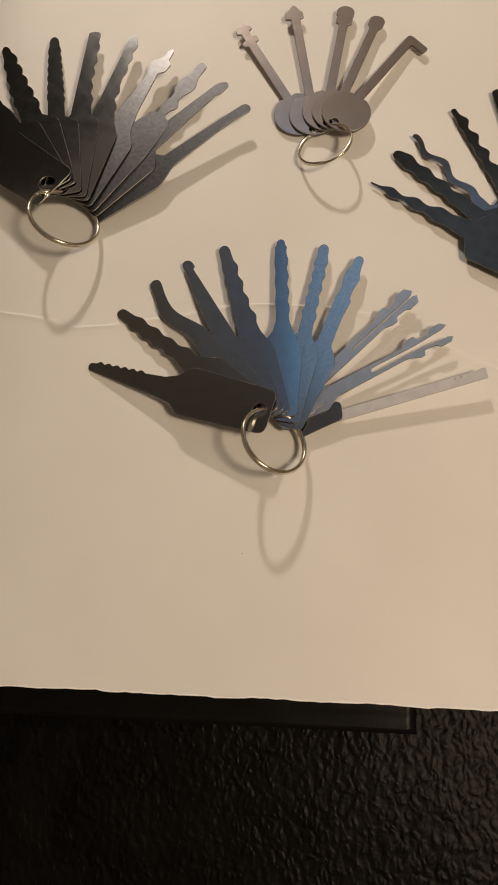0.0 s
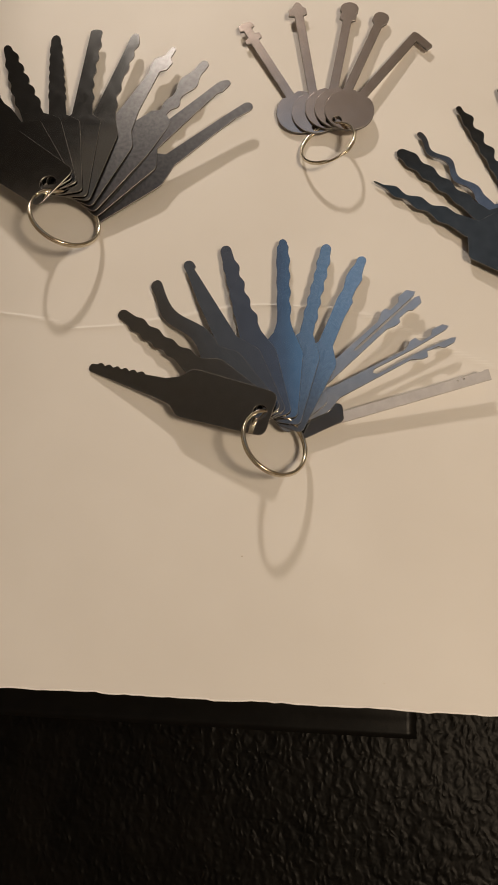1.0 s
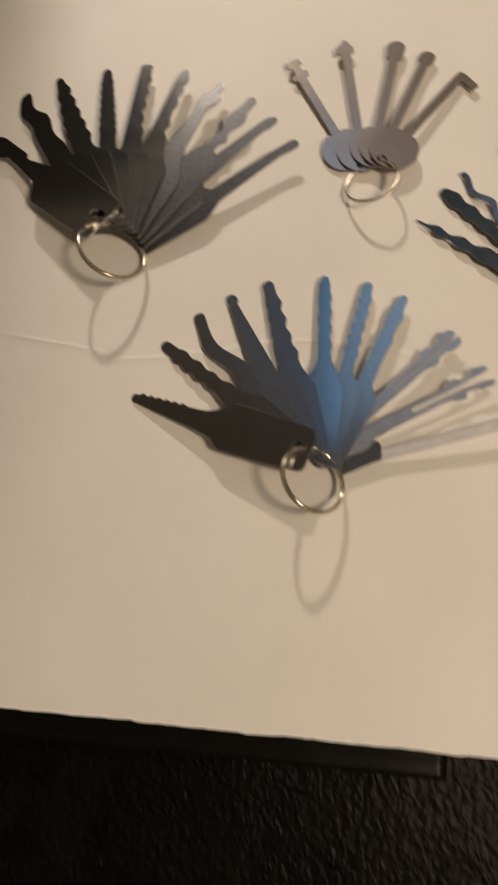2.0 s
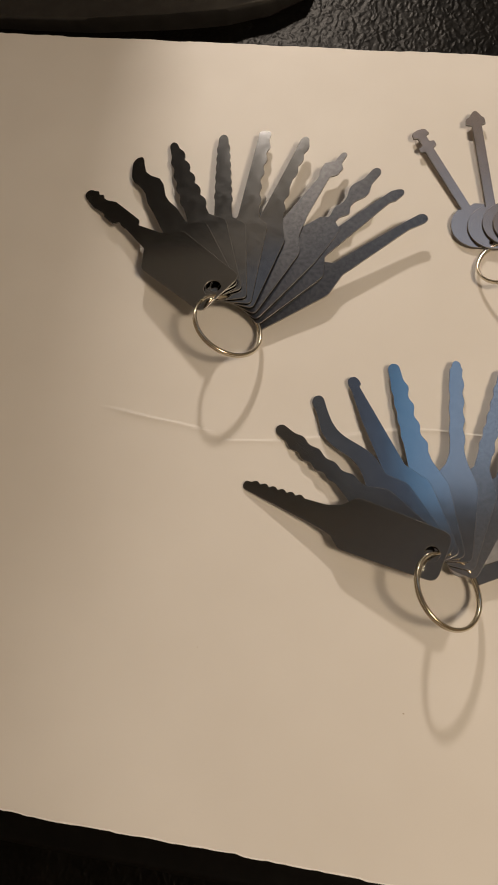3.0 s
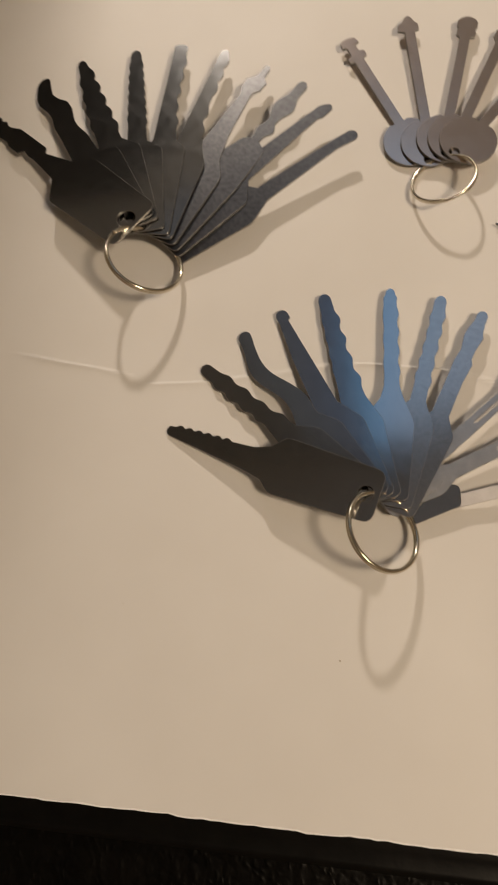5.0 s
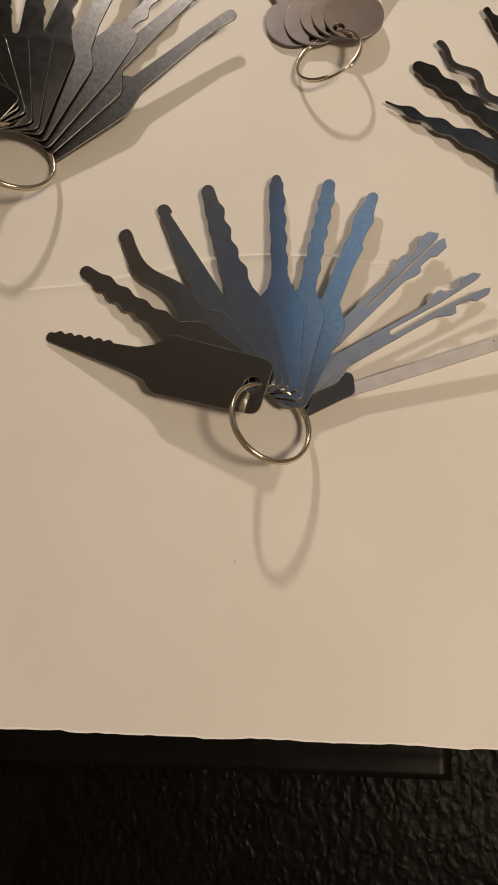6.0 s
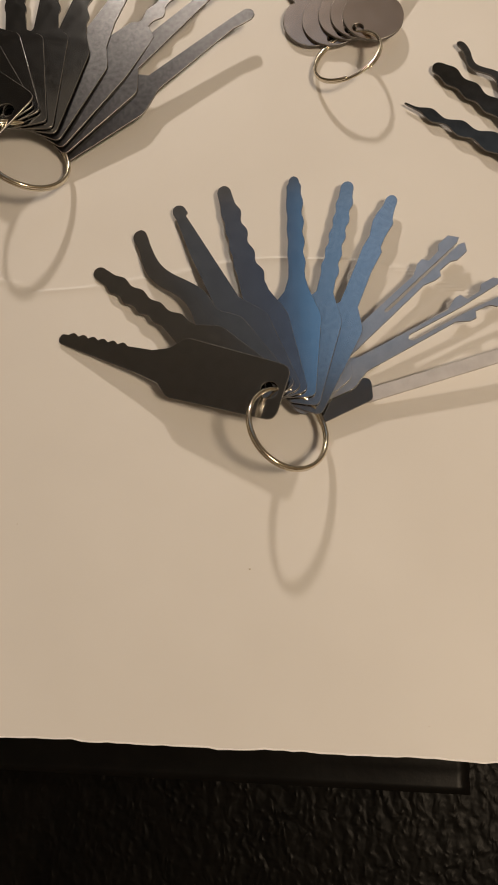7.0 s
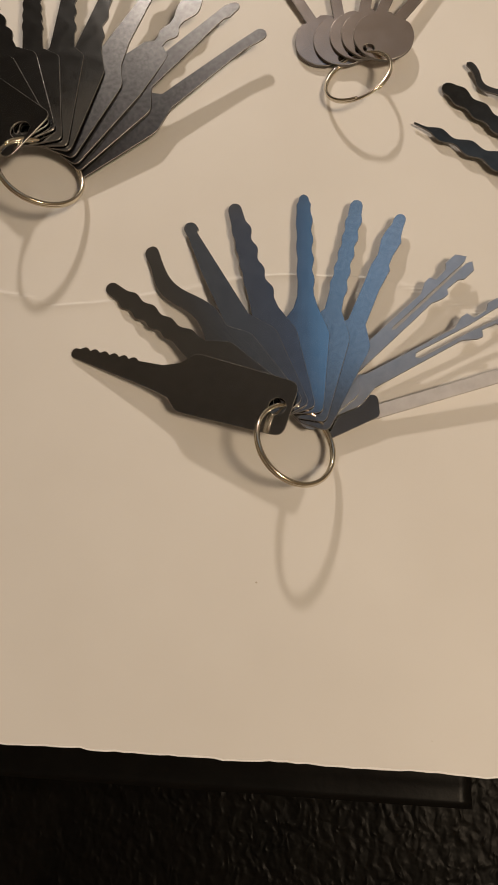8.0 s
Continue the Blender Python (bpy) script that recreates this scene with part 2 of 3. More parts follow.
# ---- large structure ----
# Unseen room shell, added for bounce light and for what the keys reflect.
def room():
    def slab(name, mat, b, label):
        bm = bmesh.new()
        box(bm, *b)
        ob = new(name, finish(name, bm, mat))
        tagged(ob, label, "room", kind="structure")
        return ob
    slab("floor", CARPET, (-1.8, -1.8, -0.55, 2.2, 1.5, -0.45), "unseen brown floor of the added room")
    slab("ceiling", CEILING_BOARDS, (-1.8, -1.8, 3.4, 2.2, 1.5, 3.5), "unseen pale ceiling added to brighten reflections")
    slab("wall_west", PLASTER, (-1.9, -1.8, -0.55, -1.8, 1.5, 3.5), "unseen warm plaster wall added for bounce light")
    slab("wall_east", PLASTER, (2.2, -1.8, -0.55, 2.3, 1.5, 3.5), "unseen warm plaster wall added for bounce light")
    slab("wall_south", PLASTER, (-1.9, -1.9, -0.55, 2.3, -1.8, 3.5), "unseen warm plaster wall added for bounce light")
    # unseen north wall in four pieces round an opening for the added blue glow
    x0, x1, z0, z1, y0, y1 = -0.62, 0.78, 1.32, 3.10, 1.25, 1.35
    bm = bmesh.new()
    box(bm, -1.9, y0, -0.55, x0, y1, 3.5)
    box(bm, x1, y0, -0.55, 2.3, y1, 3.5)
    box(bm, x0, y0, -0.55, x1, y1, z0)
    box(bm, x0, y0, z1, x1, y1, 3.5)
    tagged(new("wall_north", finish("wall_north", bm, GREY_WALL)), "unseen grey wall added for reflections, open for a blue glow", "room", kind="structure")
    # glowing panel behind the opening, added for the blue reflections in the keys
    bm = bmesh.new()
    box(bm, x0 - 0.2, y1 + 0.05, z0 - 0.2, x1 + 0.2, y1 + 0.06, z1 + 0.2)
    tagged(new("backdrop", finish("backdrop", bm, BLUE_GLOW)), "unseen glowing panel added for blue reflections in the keys", "sky", kind="structure")


room()


def seat():
    """The wide black leather seat that everything lies on."""
    bm = bmesh.new()
    nx, ny = 110, 110
    g = []
    for j in range(ny + 1):
        row = []
        for i in range(nx + 1):
            x, y = -0.6 + 1.3 * i / nx, -0.5 + 1.25 * j / ny
            z = -0.0045 + 0.0012 * noise.noise(Vector((x * 9, y * 9, 0))) - 0.0012 * abs(noise.noise(Vector((x * 22, y * 22, 4))))
            edge = min(x + 0.6, 0.7 - x, y + 0.5, 0.75 - y)
            if edge < 0.06:
                z -= 0.05 * (1 - edge / 0.06) ** 2
            row.append(bm.verts.new((x, y, z)))
        g.append(row)
    for j in range(ny):
        for i in range(nx):
            bm.faces.new((g[j][i], g[j][i + 1], g[j + 1][i + 1], g[j + 1][i]))
    rim = [e for e in bm.edges if e.is_boundary]
    low = bmesh.ops.extrude_edge_only(bm, edges=rim)["geom"]
    for v in low:
        if isinstance(v, bmesh.types.BMVert):
            v.co.z = -0.452
    ob = new("leather_seat", finish("leather_seat", bm, LEATHER, True))
    tagged(ob, "wide black grained leather seat under the white card", "seat")


seat()


CREASE = [(-0.07, 0.1395), (-0.05, 0.1365), (-0.035, 0.1347), (-0.0224, 0.1313), (-0.009, 0.1321), (0.02, 0.1375), (0.04, 0.1425), (0.0523, 0.143), (0.07, 0.1425), (0.0827, 0.1416), (0.0905, 0.14), (0.105, 0.133), (0.12, 0.1265), (0.133, 0.121), (0.16, 0.112)]


def card():
    """The coated card, with a pressed crease across it and slightly ragged cut edges."""
    bm = bmesh.new()
    xs = [-0.195 + 0.0025 * i for i in range(187)]
    vs = [i / 40 * 0.106 for i in range(40)] + [0.106 + 0.00026 * i for i in range(170)] + [0.150 + i / 60 * 0.176 for i in range(61)]
    g = []
    for v in vs:
        row = []
        for x in xs:
            far = 0.3205 - 0.027 * (x + 0.02)
            y = v if v < 0.150 else 0.150 + (v - 0.150) / 0.176 * (far - 0.150)
            if v in (vs[0], vs[-1]):
                y += 0.0007 * noise.noise(Vector((x * 60, v * 10, 2))) + 0.0004 * noise.noise(Vector((x * 260, v * 10, 7)))
                if v == vs[0] and abs(x) < 0.004:
                    y += 0.0005 * (1 - abs(x) / 0.004)
            # the crease wanders, and is broken near the left
            line = knots(CREASE, x) + 0.0005 * noise.noise(Vector((x * 60, 0, 5)))
            strength = 1.0 if x > -0.062 else max(0.0, 1 - (-0.062 - x) / 0.01)
            strength *= 0.5 + 0.5 * abs(noise.noise(Vector((x * 25, 3, 1)))) * 2
            strength *= 0.25 if -0.031 < x < -0.024 else 1.0
            d = y - line
            z = 0.00085 * strength * (math.exp(-(d / 0.0004) ** 2) if d > 0 else math.exp(d / 0.0016))
            z += 0.0002 * noise.noise(Vector((x * 12, y * 12, 9)))
            row.append(bm.verts.new((x, y, z)))
        g.append(row)
    for j in range(len(vs) - 1):
        for i in range(len(xs) - 1):
            bm.faces.new((g[j][i], g[j][i + 1], g[j + 1][i + 1], g[j + 1][i]))
    rim = [e for e in bm.edges if e.is_boundary]
    low = bmesh.ops.extrude_edge_only(bm, edges=rim)["geom"]
    for e in rim:
        e.smooth = False
    under = [v for v in low if isinstance(v, bmesh.types.BMVert)]
    for v in under:
        v.co.z = -0.0016
    ob = new("white_card", finish("white_card", bm, CARD, True, keep=True))
    tagged(ob, "glossy off-white card sheet with a pressed crease", "card")
    # a paler strip stands in for the lit line along the cut near edge
    sp = bmesh.new()
    strip = []
    for v in g[0]:
        x, y, z = v.co
        w = 0.00035 + 0.00022 * noise.noise(Vector((x * 140, 1, 3)))
        strip.append([sp.verts.new(q) for q in ((x, y + w, z + 0.00006), (x, y - 0.0001, z + 0.00012), (x, y - 0.0003, z - 0.0006))])
    for a, b in zip(strip, strip[1:]):
        for i in range(2):
            sp.faces.new((a[i], a[i + 1], b[i + 1], b[i]))
    part("cut_edge", sp, EDGE_LINE, ob, "paler strip painted as the lit line of the cut edge")
    bm.free()
    for x, y, r in ((0.0469, 0.0473, 0.00030), (0.0959, 0.0079, 0.00026), (-0.0215, 0.058, 0.0002), (-0.047, 0.018, 0.00026)):
        sp = bmesh.new()
        bmesh.ops.create_icosphere(sp, subdivisions=1, radius=r)
        bmesh.ops.transform(sp, matrix=Matrix.Translation((x, y, 0.0)) @ Matrix.Diagonal((1.2, 0.9, 0.35, 1)), verts=sp.verts)
        part("speck", sp, SPECK, ob)


card()

# ---- the middle set ----
def middle_set():
    ks = bundle("fan of dark steel jiggler keys on a split ring")
    e = blade
    shapes = [
        e(68.6, [(33, -5.2), (38, -3.3), (47, -2.6), (68, -1.6)], [(33, 6.1), (40, 4.8), (68, 1.6)], [(46, 66, 6, 0.9, "scallop")], (), 1.2, 33),
        e(72.2, [(34, -3.4), (46, -2.1), (58, -2.2), (72, -1.9)], [(34, 4.8), (44, 2.4), (55, 2.8), (72, 2.3)], [(36, 66, 4, 0.9, "wave")], [(42, 66, 4, 0.9, "wave")], 2.2, 34),
        e(72.3, [(34, -3.4), (46, -2.4), (60, -2.0), (66, -1.8), (72, -2.3)], [(34, 4.8), (46, 3.7), (60, 3.2), (66, 2.5), (72, 2.8)], (), (), 2.8, 34, sway=[(35, 49, -1.5), (49, 65, 1.9), (65, 80, -1.8)]),
        e(73.6, [(36, -2.3), (69, -1.0), (69.6, -2.0), (73, -2.0)], [(36, 5.5), (56, 4.1), (69, 2.3), (73, 2.4)], (), (), 2.6, 36),
        e(74.7, [(36, -3.2), (50, -1.9), (75, -2.2)], [(36, 5.2), (58, 3.4), (75, 2.1)], [(39, 68, 4, 1.0, "wave")], [(44, 68, 4, 0.4, "wave")], 2.6, 36),
        e(75.0, [(36, -3.2), (40, -2.1), (46, -1.8), (70, -1.9), (71.5, -2.1), (72.6, -1.5), (75, -1.5)], [(36, 4.4), (40, 3.1), (46, 2.8), (70, 2.6), (71.5, 2.6), (72.6, 1.9), (75, 1.9)], [(42, 69, 4, 0.6, "wave")], [(44, 69, 3, 0.3, "wave")], 2.4, 36),
        e(73.6, [(36, -1.4), (50, -1.5), (60, -2.0), (68, -2.3), (74, -2.3)], [(36, 3.8), (50, 2.8), (60, 2.1), (68, 1.9), (74, 1.8)], [(40, 69, 5, 0.6, "wave")], [(42, 68, 5, 0.5, "wave")], 2.6, 36),
        e(72.2, [(34, -1.6), (46, -1.8), (53, -2.7), (54.5, -1.9), (58, -2.0), (63, -3.0), (64.5, -2.3), (68, -1.9), (72, -1.9)], [(34, 4.0), (46, 3.5), (53, 3.4), (57, 2.6), (62, 3.3), (65, 2.9), (68, 1.9), (72, 1.8)], (), (), 2.2, 34),
    ]
    holes = [(0.0512, 0.0975, 164.2), (0.0546, 0.0958, 144.0), (0.0560, 0.0955, 132.1), (0.0576, 0.0947, 119.9), (0.0593, 0.0941, 109.1), (0.0611, 0.0935, 93.2), (0.0627, 0.0932, 81.8), (0.0641, 0.0928, 71.5)]
    for i, (shape, (x, y, a)) in enumerate(zip(shapes, holes)):
        m = key_pose(*drawn_in(x, y), 0.0102 - 0.00062 * i - 0.0003 * max(0, i - 4), a, -0.140 + 0.0176 * i, (0, -0.8, -1.0, -1.2, -1.4, -1.4, -2.2, -2.6)[i])
        long = (1.003, 1.029, 1.036, 1.038, 1.038, 1.028, 1.031, 1.026)[i]
        outline, hole = bow(stretched(shape, long), wide=9.6, heel=-4.5), circle(0, 0, 2.6)
        if i:
            heel, right, wide = ((1.2, 5.9, 7.5), (1.5, 5.2, 7.2), (2.2, 4.7, 7.2), (2.8, 4.3, 6.2), (3.0, 3.6, 6.4), (1.2, 2.6, 5.4), (-0.6, 2.4, 5.4))[i - 1]
            outline = lopsided_bow(stretched(shape, long), heel, right, 28.5, wide)
            hole = circle(heel + 4.6, (8.0 - right) / 2, 2.9)
        key(ks, m, plate(outline, [hole], 0.5), STEEL_FILMED if i in (6, 7) else STEEL_DARK)
    # two forked keys, the second with its prongs bent apart
    for i, (x, y, a, gap, splay) in enumerate([(0.0586, 0.0976, 45.5, 0.5, 0.25), (0.0610, 0.0979, 30.3, 1.1, 1.7)]):
        n, tip = 8 + i, 69.0 - 1.5 * i

        def prong(side, gain):
            run = [(20, 2.5), (tip - 17.5, 2.2), (tip - 13.8, 2.2 + 1.7 * gain), (tip - 11.8, 2.2 + 1.8 * gain), (tip - 10.8, 2.2), (tip - 6.4, 2.3 + 0.2 * gain), (tip - 4.8, 2.4 + 1.5 * gain), (tip - 0.6, 2.4 + 1.5 * gain), (tip + 1.2, splay + 0.9)]
            inner = [(tip - 0.6, splay + 0.1), (tip - 14, gap * 0.9), (tip - 31.2, gap)]
            return [(s, side * w) for s, w in run + inner]

        shape = prong(-1, 0.8 + 0.3 * i) + [(tip - 32.2, 0.0)] + prong(1, 1.1 + 0.2 * i)[::-1]
        shape = bow(shape, wide=7.6 - 2.4 * i, shoulder=14.0 + 2 * (1 - i), heel=-3.0)
        m = key_pose(*drawn_in(x, y), 0.0102 - 0.00092 * n + 0.0012, a, -0.132 + 0.0170 * n, -2.0)
        key(ks, m, plate(shape, [circle(1.5, 0, 2.4)], 0.5, 0.06), STEEL_GREY, "forked grey satin steel key")
    # the flat bar key: dark handle, bright blade
    m = key_pose(*drawn_in(0.0657, 0.0920), 0.0024, 16.5, 0.058, -1.4)
    k = key(ks, m, plate(rounded([(0.5, 3), (0.6, -2.2), (16.5, 0.7), (17.8, 7.6), (1.5, 8.6), (0.5, 3)], (0, 1.2, 1.2, 2.6, 3, 0))[1:], [circle(3.4, 5.4, 2.2)], 0.5), STEEL_DARK, "dark handle with a long bright flat blade")
    bm = plate([(12, 0.2), (71, 1.7), (71.3, 5.7), (69.8, 5.9), (68.9, 5.5), (12, 4.3)], [circle(59.5, 4.3, 0.3, 10), circle(61.8, 4.5, 0.3, 10)], 0.55)
    b = part("blade", bm, STEEL_BRIGHT, k, "bright satin steel blade")
    b.matrix_basis = Matrix.Translation((0, 0, -0.0006))
    split_ring(ks, (0.0569, 0.0858, 0.0109), (0.62, 0.31, 1), 12.4, start=2.2)


middle_set()


def left_set():
    ks = bundle("fan of dark worn steel jiggler keys on a split ring")
    e = blade
    shapes = [
        e(81.4, [(37, -5.4), (48, -2.2), (50, -4.2), (66, -4.4), (70, -2.6), (81, -2.6)], [(37, 4.2), (56, 1.8), (58, 4.2), (64, 4.0), (66, 3.0), (72, 3.6), (81, 2.0)], [(72, 79, 2, 0.9, "wave")], [(50, 57, 1, 0.5, "wave")], 2.6, 37),
        e(82.5, [(38, -3.2), (47, -3.0), (52, -1.8), (56, -1.8), (62, -3.6), (66, -3.6), (70, -1.0), (73, -0.2), (76, -0.9), (82, -2.8)], [(38, 7.2), (50, 6.4), (57, 6.3), (62, 5.0), (66, 5.2), (71, 6.6), (74, 6.2), (78, 4.4), (82, 2.2)], (), (), 2.2, 38),
        e(83.5, [(40, -4.4), (58, -2.8), (83, -1.2)], [(40, 4.8), (58, 4.6), (83, 2.2)], [(44, 79, 5, 1.2, "scallop")], [(46, 76, 4, 0.8, "wave")], 2.6, 40),
        e(83.5, [(39, -2.4), (66, -2.2), (83, -2.0)], [(39, 5.0), (66, 3.3), (83, 2.0)], [(46, 78, 7, 0.55, "scallop")], [(48, 78, 6, 0.45, "scallop")], 3.0, 39),
        e(85.2, [(40, -3.9), (57, -1.6), (81, -2.4), (84, -2.6)], [(40, 4.8), (82, 2.6)], [(45, 80, 5, 0.9, "wave")], (), 1.5, 40),
        e(84.2, [(40, -4.4), (50, -1.6), (66, -1.4), (84, -2.1)], [(40, 5.4), (70, 2.6), (84, 1.6)], [(43, 58, 2, 0.9, "wave"), (62, 82, 3, 1.0, "scallop")], (), 2.6, 40),
        e(82.6, [(38, -3.4), (48, -1.5), (69, -0.3), (71, -2.6), (75, -3.2), (77, -1.4), (82, -1.4)], [(38, 7.0), (67, 3.6), (70, 4.8), (74, 4.8), (77, 1.6), (82, 1.0)], (), (), 1.4, 38),
        e(82.4, [(46, -6.2), (50, -5.6), (52, -1.6), (66, -1.8), (82, -1.7)], [(46, 5.8), (50, 4.6), (52, 2.0), (60, 1.8), (82, 2.4)], [(54, 62, 1, 1.8, "wave"), (63, 76, 1, 1.9, "wave")], [(53, 61, 1, 1.0, "wave"), (62, 76, 1, 2.0, "wave")], 2.8, 46),
        e(80.8, [(38, -1.2), (73, -0.4), (75, -1.5), (80, -1.4)], [(38, 6.4), (74, 3.4), (77, 3.2), (80, 1.8)], (), (), 2.0, 38),
        e(79.0, [(38, -4.0), (70, -1.2), (74, -1.8), (79, -2.2)], [(38, 2.4), (70, 2.6), (79, 2.4)], (), (), 2.6, 38),
    ]
    holes = [(-0.0364, 0.1884, 143.2), (-0.0335, 0.1878, 125.8), (-0.0318, 0.1867, 114.5), (-0.0299, 0.1857, 100.8), (-0.0281, 0.1851, 89.6), (-0.0263, 0.1845, 78.8), (-0.0249, 0.1838, 67.2), (-0.0235, 0.1834, 56.4), (-0.0223, 0.1830, 47.2), (-0.0211, 0.1826, 36.8)]
    for i, (shape, (x, y, a)) in enumerate(zip(shapes, holes)):
        slope = (-0.132, -0.108, -0.086, -0.066, -0.048, -0.030, -0.012, 0.010, 0.032, 0.056)[i]
        m = key_pose(*drawn_in(x, y), 0.0117 - 0.00078 * i - 0.0004 * max(0, i - 5), a, slope, (0, -0.8, -0.8, -1.0, -1.0, -1.0, -0.4, -0.3, -0.3, -0.3)[i])
        long = (0.992, 1.000, 1.008, 0.996, 0.994, 0.997, 0.993, 0.992, 0.984, 0.990)[i]
        outline, hole = bow(stretched(shape, long), wide=11.6, heel=-5.0, shoulder=30.0), circle(0, 0, 3.4)
        if i:
            heel, right, at, wide = ((-1.2, 7.3, 33.4, 9.9), (0.0, 7.2, 34.8, 10.0), (-0.6, 6.8, 34.7, 7.8), (-0.6, 6.7, 36.2, 7.8), (-0.4, 5.9, 32.1, 7.9), (-0.4, 5.7, 31.1, 7.5), (-0.7, 5.9, 32.4, 7.2), (-0.9, 6.3, 31.1, 7.5), (-1.2, 7.2, 28.7, 8.4))[i - 1]
            outline = lopsided_bow(stretched(shape, long), heel, right, at, wide, 9.0, 11.6)
            hole = circle(heel + 5.0, (9.0 - right) / 2, 3.2)
        key(ks, m, plate(outline, [hole], 0.52), STEEL_WORN if i > 5 else STEEL_DARK)
    split_ring(ks, (-0.0273, 0.1722, 0.0110), (0.60, 0.34, 1), 13.4, start=3.3)


left_set()


def round_set():
    ks = bundle("five round-headed nickel warded keys on a split ring")

    def disc_key(edges, r=10.1, cx=7.5, cy=-1.2):
        first, last = edges[0], edges[-1]
        a0 = math.atan2(last[1] - cy, last[0] - cx)
        a1 = math.atan2(first[1] - cy, first[0] - cx) + 2 * math.pi
        arc = [(cx + r * math.cos(a0 + (a1 - a0) * i / 40), cy + r * math.sin(a0 + (a1 - a0) * i / 40)) for i in range(1, 40)]
        return edges + arc

    def shaft(length, head_r, head_l, cap):
        w = 1.9
        return blade(length, [(16.6, -w - 1.2)] + head_r, [(16.6, w - 1.2)] + head_l, (), (), cap, 16.6)

    # offsets: right edges negative, left edges positive, about the shaft's line
    keys = [
        shaft(58.5, [(48, -3.1), (48.6, -5.0), (51, -5.0), (51.6, -3.2), (54.6, -3.2), (55.2, -5.0), (58.5, -4.2)], [(47.4, 0.7), (48, 2.4), (50, 2.4), (50.6, 0.4), (54.6, 0.4), (55.2, 2.0), (58.5, 1.4)], 1.2),
        shaft(63.8, [(56.5, -3.1), (57.2, -4.8), (60, -4.6), (61, -3.4), (63, -2.6)], [(56.5, 0.7), (57.2, 3.2), (60, 2.8), (61, 1.2), (63, 0.2)], 1.8),
        shaft(62.6, [(52.6, -3.1), (53.4, -4.8), (56, -4.8), (56.8, -3.8), (57.6, -5.0), (60, -5.0), (62.6, -3.6)], [(52.6, 0.7), (53.4, 2.2), (56, 2.2), (56.8, 1.4), (57.6, 2.6), (60, 2.6), (62.6, 1.2)], 1.6),
        shaft(60.6, [(53.5, -3.0), (55.5, -4.4), (58.5, -4.4), (60.6, -3.0)], [(53.5, 0.7), (55.5, 2.2), (58.5, 2.2), (60.6, 0.8)], 0.8),
    ]
    hook = [(16.6, -3.1), (53.6, -3.1), (52.4, -9.4), (55.8, -10.0), (57.8, -1.0), (57.0, 0.7), (16.6, 0.7)]
    keys.append(rounded(hook, (0, 0.4, 0.7, 0.7, 1.2, 0.8, 0)))
    holes = [(0.0648, 0.2224, 120.8), (0.0684, 0.2212, 100.0), (0.0714, 0.2228, 81.6), (0.0738, 0.2230, 69.8), (0.0763, 0.2226, 55.3)]
    for i, (edges, (x, y, a)) in enumerate(zip(keys, holes)):
        m = key_pose(x, y, 0.0014 + 0.00095 * i, a, (0.025, 0.012, -0.008, -0.030, -0.056)[i])
        key(ks, m, plate(disc_key(edges), [circle(0.2, -0.2, 1.9)], 0.9, 0.12), STEEL_BROWN)
    split_ring(ks, (0.0731, 0.2112, 0.0060), (-0.42, 0.26, 1), 11.0, wire=0.55, start=-0.9)


round_set()


def far_set():
    ks = bundle("polished steel wave keys fanned on the card, darkened for dark reflections")
    e = blade
    shapes = [
        e(75.5, [(34, -4.2), (44, -2.4), (58, -1.1), (75, -0.3)], [(34, 4.0), (44, 2.2), (58, 1.2), (75, 0.3)], [(40, 72, 3, 1.5, "wave")], [(40, 70, 3, 1.3, "wave")], 0.6, 32),
        e(76.0, [(34, -3.4), (44, -2.2), (76, -2.4)], [(34, 3.4), (44, 2.0), (76, 2.4)], [(38, 74, 4, 1.2, "wave")], [(40, 72, 4, 0.9, "wave")], 3.0, 32),
        e(76.0, [(34, -2.4), (44, -1.6), (76, -1.1)], [(34, 2.4), (44, 1.4), (76, 1.1)], (), (), 1.4, 32, sway=[(38, 46, -1.2), (46, 54, 1.5), (54, 62, -1.6), (62, 70, 1.6), (70, 78, -1.0)]),
        e(77.0, [(34, -3.0), (44, -1.4), (76, -0.8)], [(34, 3.0), (44, 2.0), (76, 1.5)], [(40, 74, 4, 2.0, "wave")], [(42, 72, 4, 0.6, "wave")], 0.8, 32),
        e(77.0, [(36, -3.4), (76, -2.2)], [(36, 3.4), (76, 2.2)], (), (), 1.5, 34),
    ]
    poses = [(0.1571, 0.1593, 149.8), (0.1570, 0.1598, 136.9), (0.1567, 0.1606, 129.0), (0.1594, 0.1636, 115.7), (0.1625, 0.1680, 104.0)]
    for i, (shape, (x, y, a)) in enumerate(zip(shapes, poses)):
        m = key_pose(x, y, 0.0042 - 0.00062 * i, a, -0.036 + 0.009 * i)
        key(ks, m, plate(bow(shape, wide=11.6, heel=-5.0, shoulder=27.5), [circle(0, 0, 3.4)], 0.5), STEEL_MIRROR_BLUE if i == 2 else STEEL_MIRROR_DARK)


far_set()


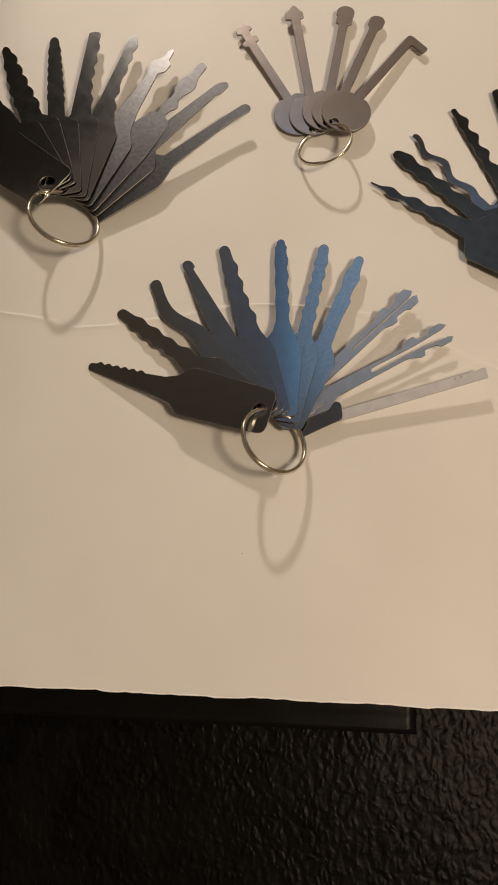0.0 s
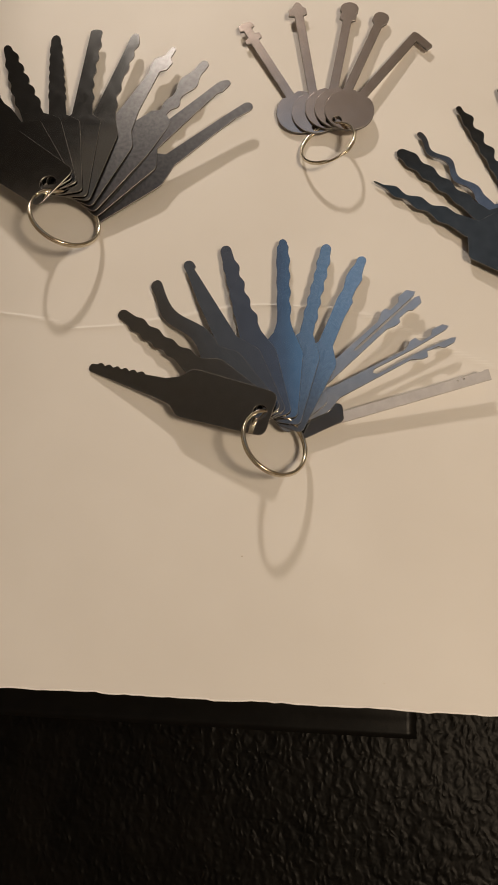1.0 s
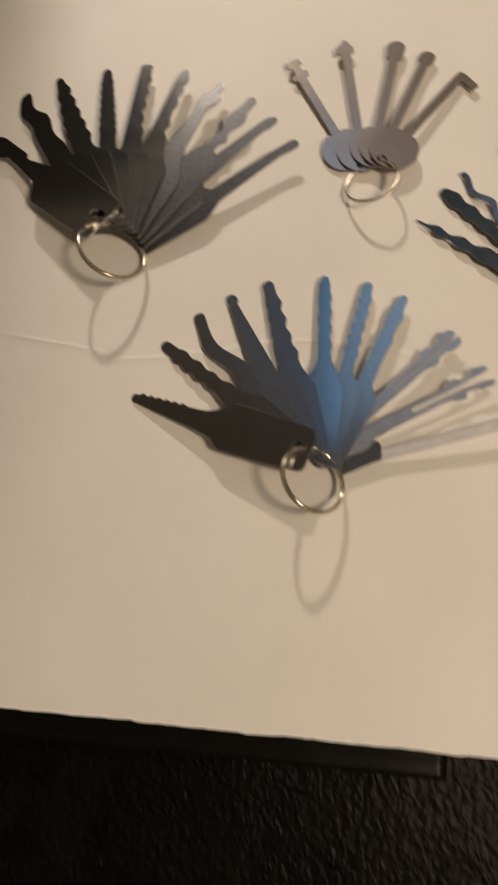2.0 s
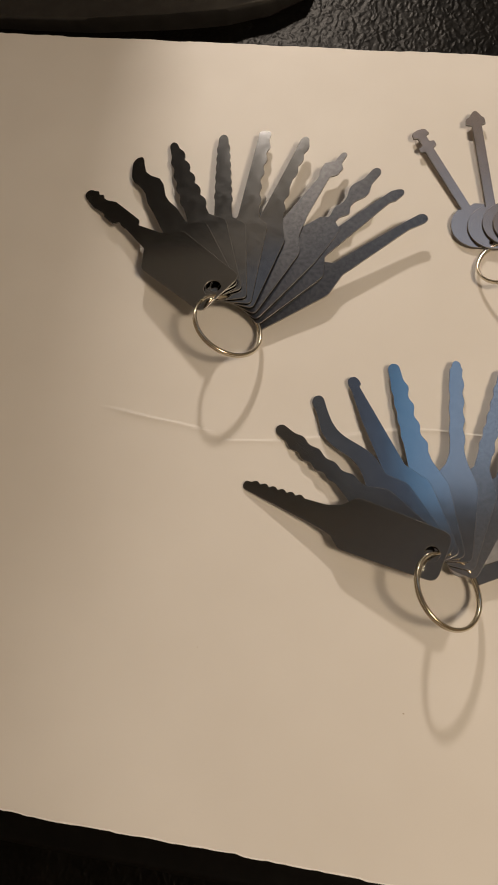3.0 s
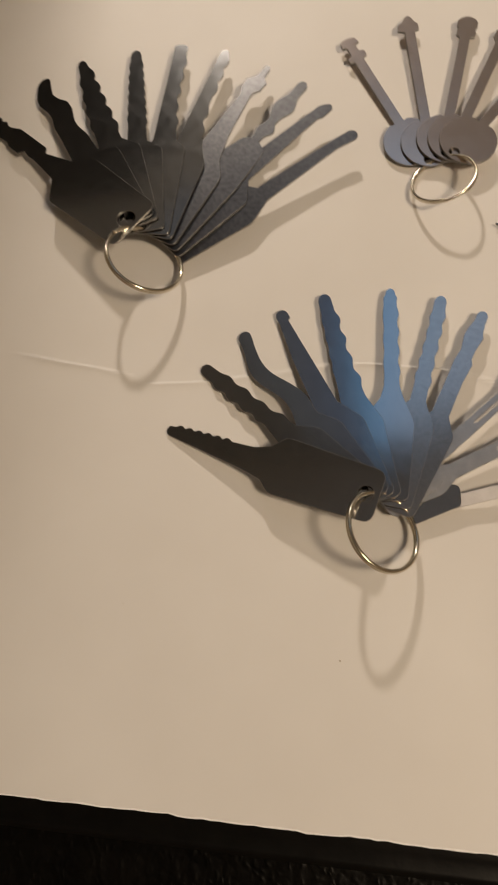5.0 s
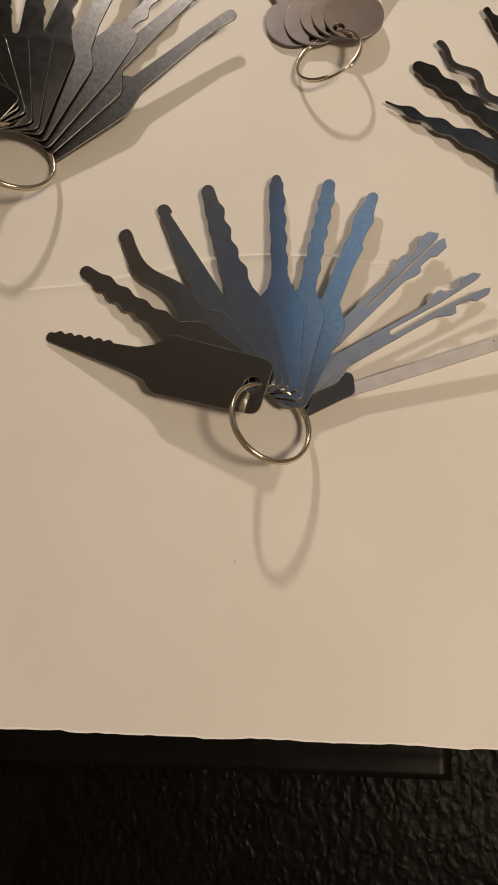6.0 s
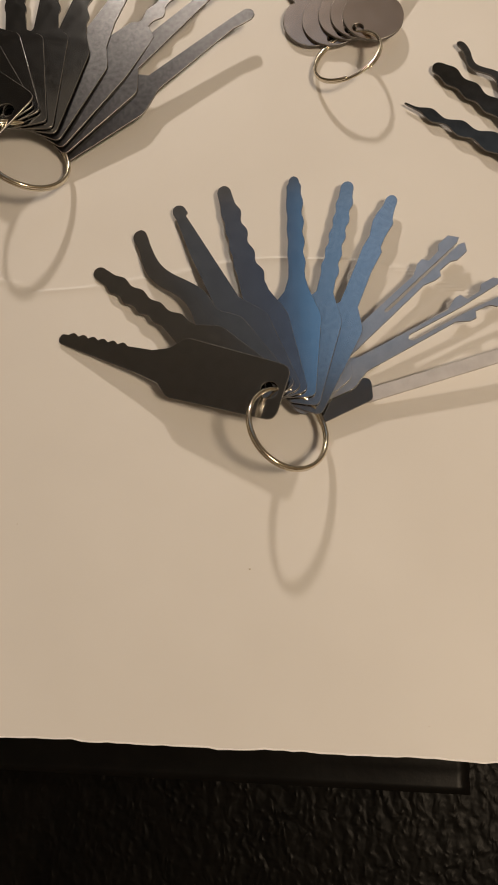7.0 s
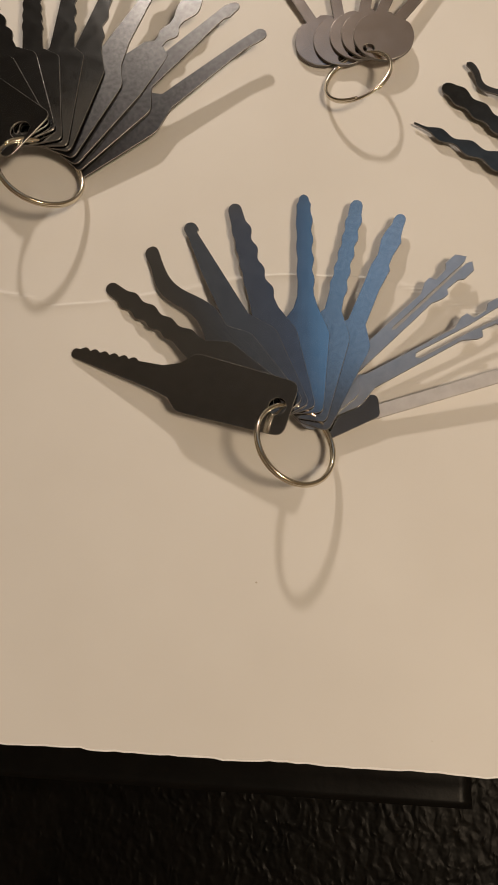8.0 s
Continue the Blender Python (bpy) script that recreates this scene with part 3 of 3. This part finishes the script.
# ---- round the card ----
def film_strip():
    """A strip of black glossy film that sticks out from under the card's near edge."""
    bm = bmesh.new()
    nx, ny = 90, 8
    g = []
    for j in range(ny + 1):
        row = []
        for i in range(nx + 1):
            x, y = -0.2 + 0.3068 * i / nx, -0.0090 + 0.016 * j / ny
            z = -0.0031 + 0.0003 * noise.noise(Vector((x * 40, y * 120, 3))) - 0.0004 * math.exp(-((y + 0.0052) / 0.0007) ** 2)
            row.append(bm.verts.new((x, y, min(z, -0.0026))))
        g.append(row)
    for j in range(ny):
        for i in range(nx):
            bm.faces.new((g[j][i], g[j][i + 1], g[j + 1][i + 1], g[j + 1][i]))
    rim = [e for e in bm.edges if e.is_boundary]
    low = bmesh.ops.extrude_edge_only(bm, edges=rim)["geom"]
    for v in low:
        if isinstance(v, bmesh.types.BMVert):
            v.co.z -= 0.0002
    ob = new("film_strip", finish("film_strip", bm, GLOSS_BLACK, True))
    tagged(ob, "black glossy film strip under the card edge", "strip")


film_strip()


def black_case():
    """A black vinyl case with a rounded lip and an added, unseen tall body, on the seat behind the card."""
    ob = new("black_case")
    tagged(ob, "black vinyl case lip behind the card, with an unseen body added for its shadow", "case")
    # tall block out of view, placed to throw the shadow along the card's left
    bm = bmesh.new()
    box(bm, -0.36, 0.50, -0.006, -0.112, 0.66, 0.31)
    bmesh.ops.bevel(bm, geom=bm.edges[:], offset=0.012, segments=4, affect="EDGES", profile=0.5)
    part("shade_body", bm, BLACK_VINYL, ob, smooth=True)
    bm = bmesh.new()
    outline = [(-0.34, 0.333), (-0.12, 0.331), (-0.085, 0.334), (-0.055, 0.338), (-0.035, 0.344), (-0.020, 0.355), (-0.012, 0.39), (-0.03, 0.46), (-0.09, 0.56), (-0.34, 0.58)]
    v0 = [bm.verts.new((x, y, -0.006)) for x, y in outline]
    v1 = [bm.verts.new((x, y, 0.004)) for x, y in outline]
    k = len(outline)
    for i in range(k):
        bm.faces.new((v0[i], v0[(i + 1) % k], v1[(i + 1) % k], v1[i]))
    bm.faces.new(v1)
    bm.faces.new(v0[::-1])
    bmesh.ops.bevel(bm, geom=bm.edges[:], offset=0.0025, segments=4, affect="EDGES", profile=0.5)
    part("base_lip", bm, LIP_VINYL, ob, "rounded grey-black base lip", smooth=True)


black_case()
